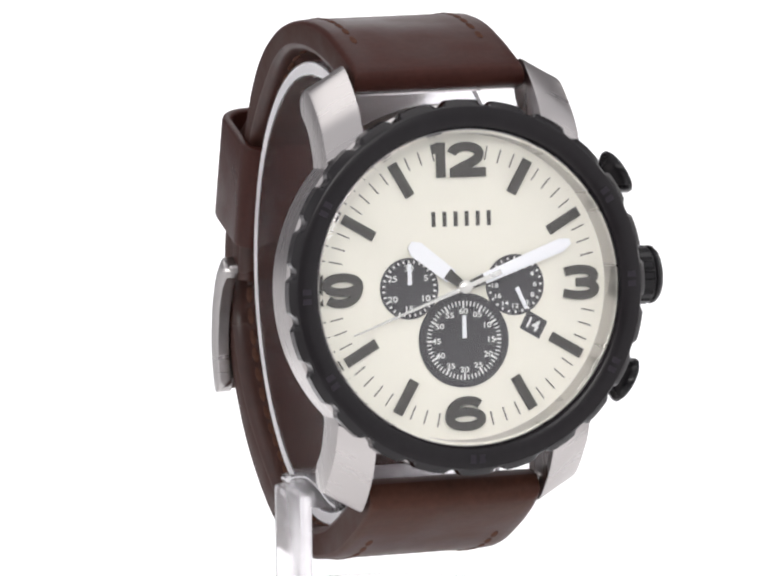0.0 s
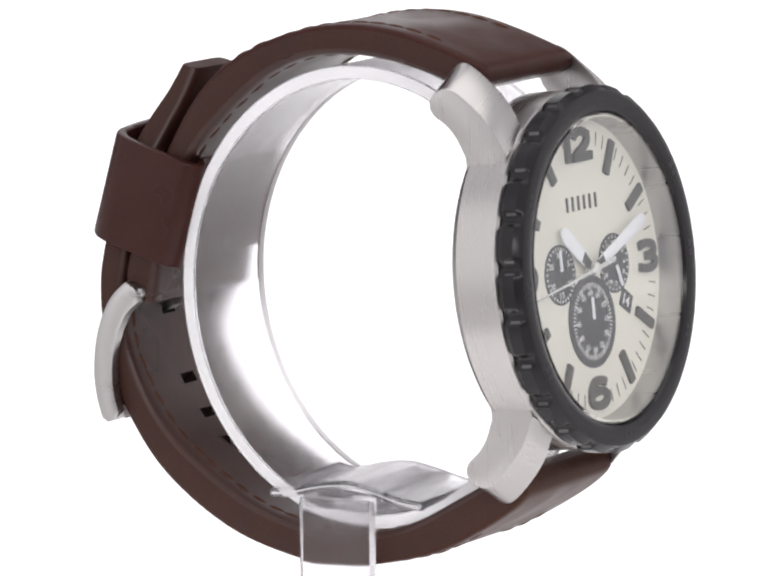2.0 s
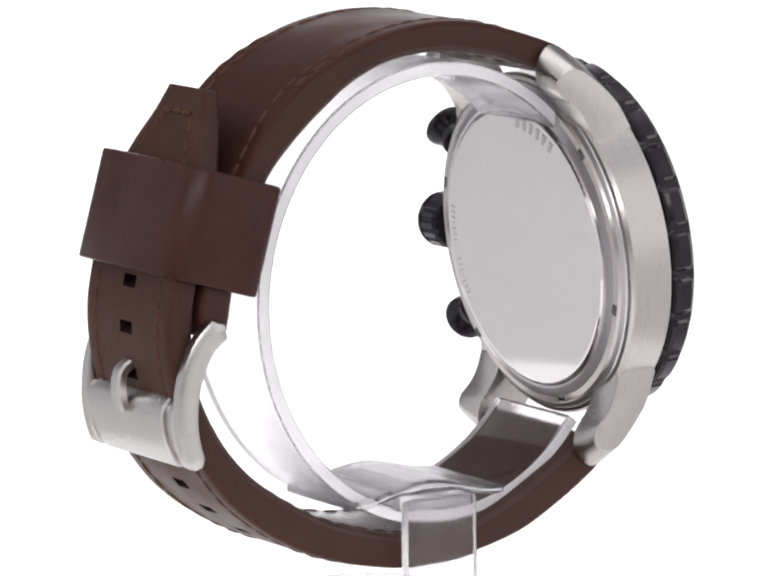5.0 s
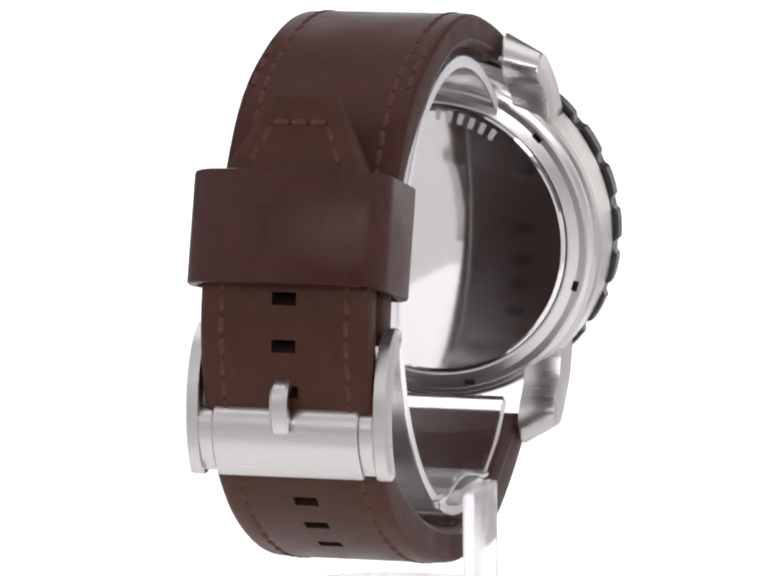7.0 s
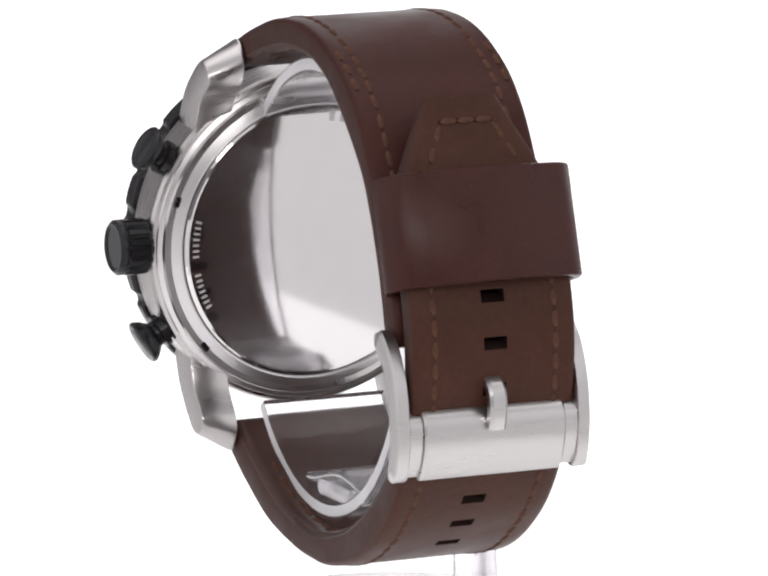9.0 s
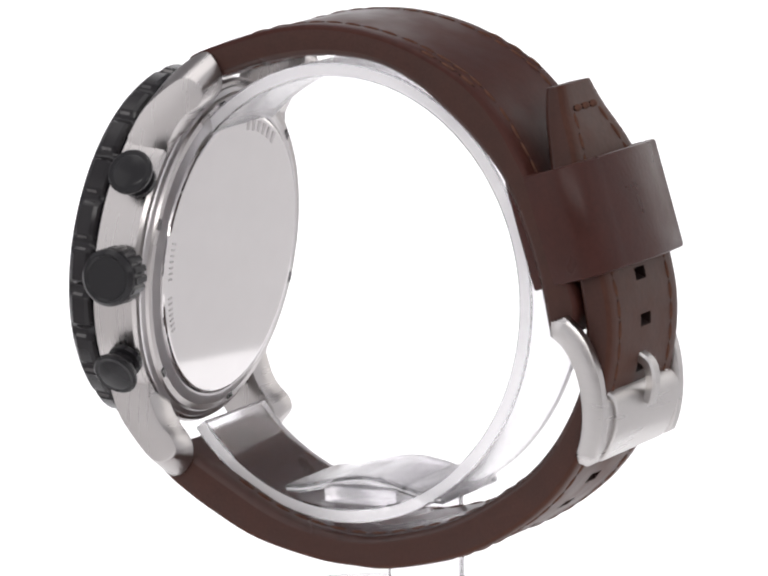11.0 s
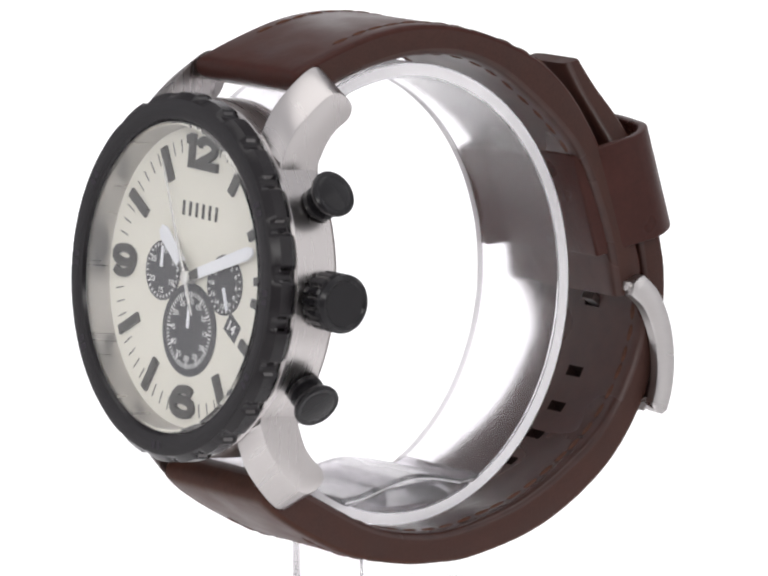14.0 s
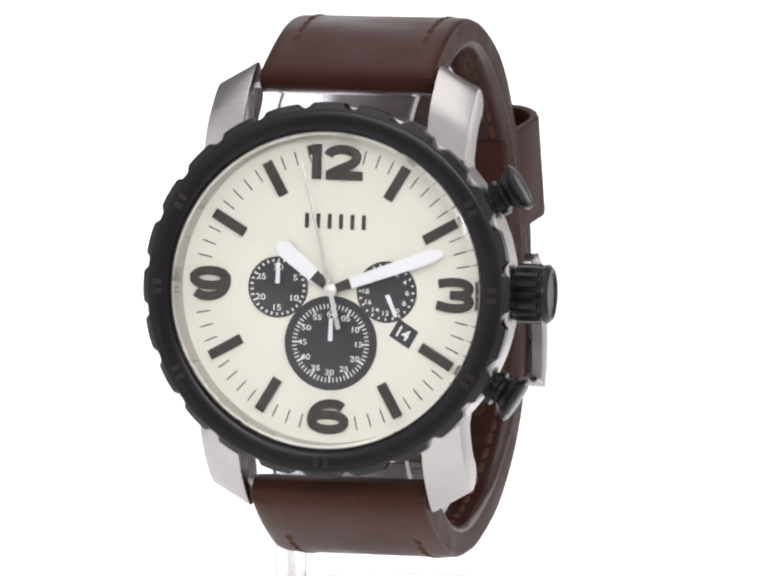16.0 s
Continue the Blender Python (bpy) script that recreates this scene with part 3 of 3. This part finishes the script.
# buckle
def arm(parent, x):
    line, _ = spline([(65.6, 3.0), (68.9, 0.6), (71.3, -3.4), (72.5, -8.0), (72.6, -12.0), (71.9, -15.6)], 28)
    bm = bmesh.new()
    rings = []
    for k, p in enumerate(line):
        t = (line[min(k + 1, 28)] - line[max(k - 1, 0)]).normalized()
        nrm = Vector((t.y, -t.x))
        f = k / 28
        end = min(1.0, math.sqrt(max(0.0, 1 - max(0, (0.09 - f) / 0.09) ** 2)) + 0.25, math.sqrt(max(0.0, 1 - max(0, (f - 0.95) / 0.05) ** 2)) + 0.5)
        w = (1.75 - 0.35 * f) * end
        rings.append([bm.verts.new((x + 1.05 * c, p.x + nrm.x * w * s, p.y + nrm.y * w * s))
                      for c, s in ((-1, -0.7), (-0.75, -1), (0.75, -1), (1, -0.7), (1, 0.7), (0.75, 1), (-0.75, 1), (-1, 0.7))])
    for a, b in zip(rings, rings[1:]):
        for i in range(8):
            bm.faces.new((a[i], a[(i + 1) % 8], b[(i + 1) % 8], b[i]))
    bm.faces.new(rings[0])
    bm.faces.new(rings[-1][::-1])
    return part("buckle_arm", bm, STEEL_SATIN, parent, "", 50)


buckle = part("buckle", block(-13.45, 13.55, 64.9, 66.3, 1.6, 3.0, 0.4), STEEL_SATIN, watch, "brushed steel pin buckle")
for x in (-13.16, 13.36):
    arm(buckle, x)


def plate(x0, x1, lift):
    """The curved outer bar of the buckle."""
    line, _ = spline([(72.4, -5.9), (74.0, -7.0), (74.6, -9.3), (74.3, -12.0), (73.2, -15.0), (72.2, -15.6)], 16)
    bm = bmesh.new()
    rows = []
    for p in line:
        c = Vector((70.8, -10.4))
        out = (p - c).normalized()
        rows.append([bm.verts.new((x, *(p + out * (lift - dep)))) for x, dep in ((x0, 1.6), (x0, 0.25), (x0 + 0.3, 0), (x1 - 0.3, 0), (x1, 0.25), (x1, 1.6))])
    for a, b in zip(rows, rows[1:]):
        for i in range(6):
            bm.faces.new((a[i], a[(i + 1) % 6], b[(i + 1) % 6], b[i]))
    bm.faces.new(rows[0])
    bm.faces.new(rows[-1][::-1])
    return bm


part("bar", plate(-10.24, 10.53, 0.25), STEEL_SATIN, buckle, "brushed convex buckle bar", 35)
part("bar_end", plate(-12.38, -10.04, -0.35), STEEL_SATIN, buckle, "", 35)
part("bar_end", plate(10.34, 12.68, -0.35), STEEL_SATIN, buckle, "", 35)


def tang_shape():
    line, _ = spline([(68.4, -0.4), (70.7, -1.6), (73.0, -2.3), (74.6, -3.2), (75.3, -5.2), (75.3, -7.0), (75.0, -8.5)], 20)
    bm = bmesh.new()
    rows = []
    for k, p in enumerate(line):
        t = (line[min(k + 1, 20)] - line[max(k - 1, 0)]).normalized()
        nrm = Vector((-t.y, t.x))
        rows.append([bm.verts.new((0.35 + c, *(p + nrm * s))) for c, s in ((-1.25, -0.6), (-1.25, 0.4), (-0.85, 0.7), (0.85, 0.7), (1.25, 0.4), (1.25, -0.6))])
    for a, b in zip(rows, rows[1:]):
        for i in range(6):
            bm.faces.new((a[i], a[(i + 1) % 6], b[(i + 1) % 6], b[i]))
    bm.faces.new(rows[0])
    bm.faces.new(rows[-1][::-1])
    return bm


part("tang", tang_shape(), STEEL_SATIN, buckle, "polished steel tang", 35)
for ob in [keeper_loop, buckle] + list(buckle.children):
    lower_by = Matrix.Identity(4)
    lower_by[2][1], lower_by[1][1] = -SAG, 1.004
    lower_by[0][3] = 0.0 if ob == keeper_loop else 0.0005
    ob.data.transform(lower_by)


# ---- the stand ----
stand = new("display_stand")
stand.empty_display_size = 0.01
tagged(stand, "clear acrylic display stand with an open ring inside the strap", "display stand")
FLOOR = 141.5


def extrude_line(outer, inner, x0, x1, bevel=0.3):
    """A band between two (y, z) lines from x0 to x1."""
    bm = bmesh.new()
    rows = [[bm.verts.new((x, *p)) for x, p in ((x0, a), (x1, a), (x1, b), (x0, b))] for a, b in zip(outer, inner)]
    for a, b in zip(rows, rows[1:]):
        for i in range(4):
            bm.faces.new((a[i], a[(i + 1) % 4], b[(i + 1) % 4], b[i]))
    bm.faces.new(rows[0])
    bm.faces.new(rows[-1][::-1])
    bmesh.ops.recalc_face_normals(bm, faces=bm.faces)
    for f in bm.faces:
        f.material_index = 1 if abs(f.normal.x) > 0.9 else 0
    if bevel:
        sharp = [e for e in bm.edges if len(e.link_faces) == 2 and e.calc_face_angle(0) > radians(50)]
        bmesh.ops.bevel(bm, geom=sharp, offset=bevel, segments=2, profile=0.5, affect="EDGES")
    return bm


def ring():
    cy, cz = -2.8, FLOOR - 91.0
    out, inn = [], []
    for k in range(91):
        a = radians(-141 + 277 * k / 90)      # angle from the back, upwards
        out.append(Vector((cy + 29.4 * math.cos(a), cz + 32.5 * math.sin(a))))
        inn.append(Vector((cy + 27.4 * math.cos(a), cz + 30.5 * math.sin(a))))
    return part("ring", extrude_line(out, inn, -10.5, 8.5, 0.25), [ACRYLIC_HAZY, FROSTED], stand, "open clear acrylic ring", 20)


def saddle():
    top, _ = spline([(12.3, FLOOR - 118.9), (9.0, FLOOR - 118.6), (4.0, FLOOR - 117.4), (0, FLOOR - 116.9), (-4.0, FLOOR - 117.4), (-9.0, FLOOR - 118.6), (-12.6, FLOOR - 118.9)], 40)
    low = [p - Vector((0, 1.3)) for p in top]
    return part("saddle", extrude_line(top, low, -11.6, 7.0, 0.5), [ACRYLIC_SATIN, FROSTED], stand, "arched clear acrylic saddle", 20)


parts_clear = [ring(), saddle(),
               part("arm", block(-12.75, 8.2, -6.0, 5.6, FLOOR - 121.0, FLOOR - 118.3, 1.1), ACRYLIC_SATIN, stand, "clear acrylic arm", 20),
               part("post", block(-14.9, -12.8, -6.0, 5.6, 4.0, FLOOR - 118.9, 0.8), ACRYLIC_POST, stand, "flat clear acrylic post", 20),
               part("base", revolve([(0.0, 0.0), (22.6, 0.0), (23.0, 0.4), (23.0, 4.4), (22.4, 5.0), (0.0, 5.0)], 96), ACRYLIC, stand, "round clear acrylic base", 20)]
base = parts_clear[-1]
base.data.transform(Matrix.Rotation(radians(90), 4, "X"))
for ob in parts_clear:
    ob.visible_shadow = False


# ---- what moves ----
def motions():
    walk(watch, [(t, pose(0, 0, 0, 0, 0, a) @ WATCH_REST) for t, a in TURN])
    walk(stand, [(t, pose(0, 0, 0, 0, 0, a)) for t, a in TURN])
    walk(second_hand, [(t, pose(0.00025, 0.001, 0, 0, 250.5 + 6 * t, 0)) for t in (0.0, 4.0, 8.0, 12.0, 16.0)])


motions()
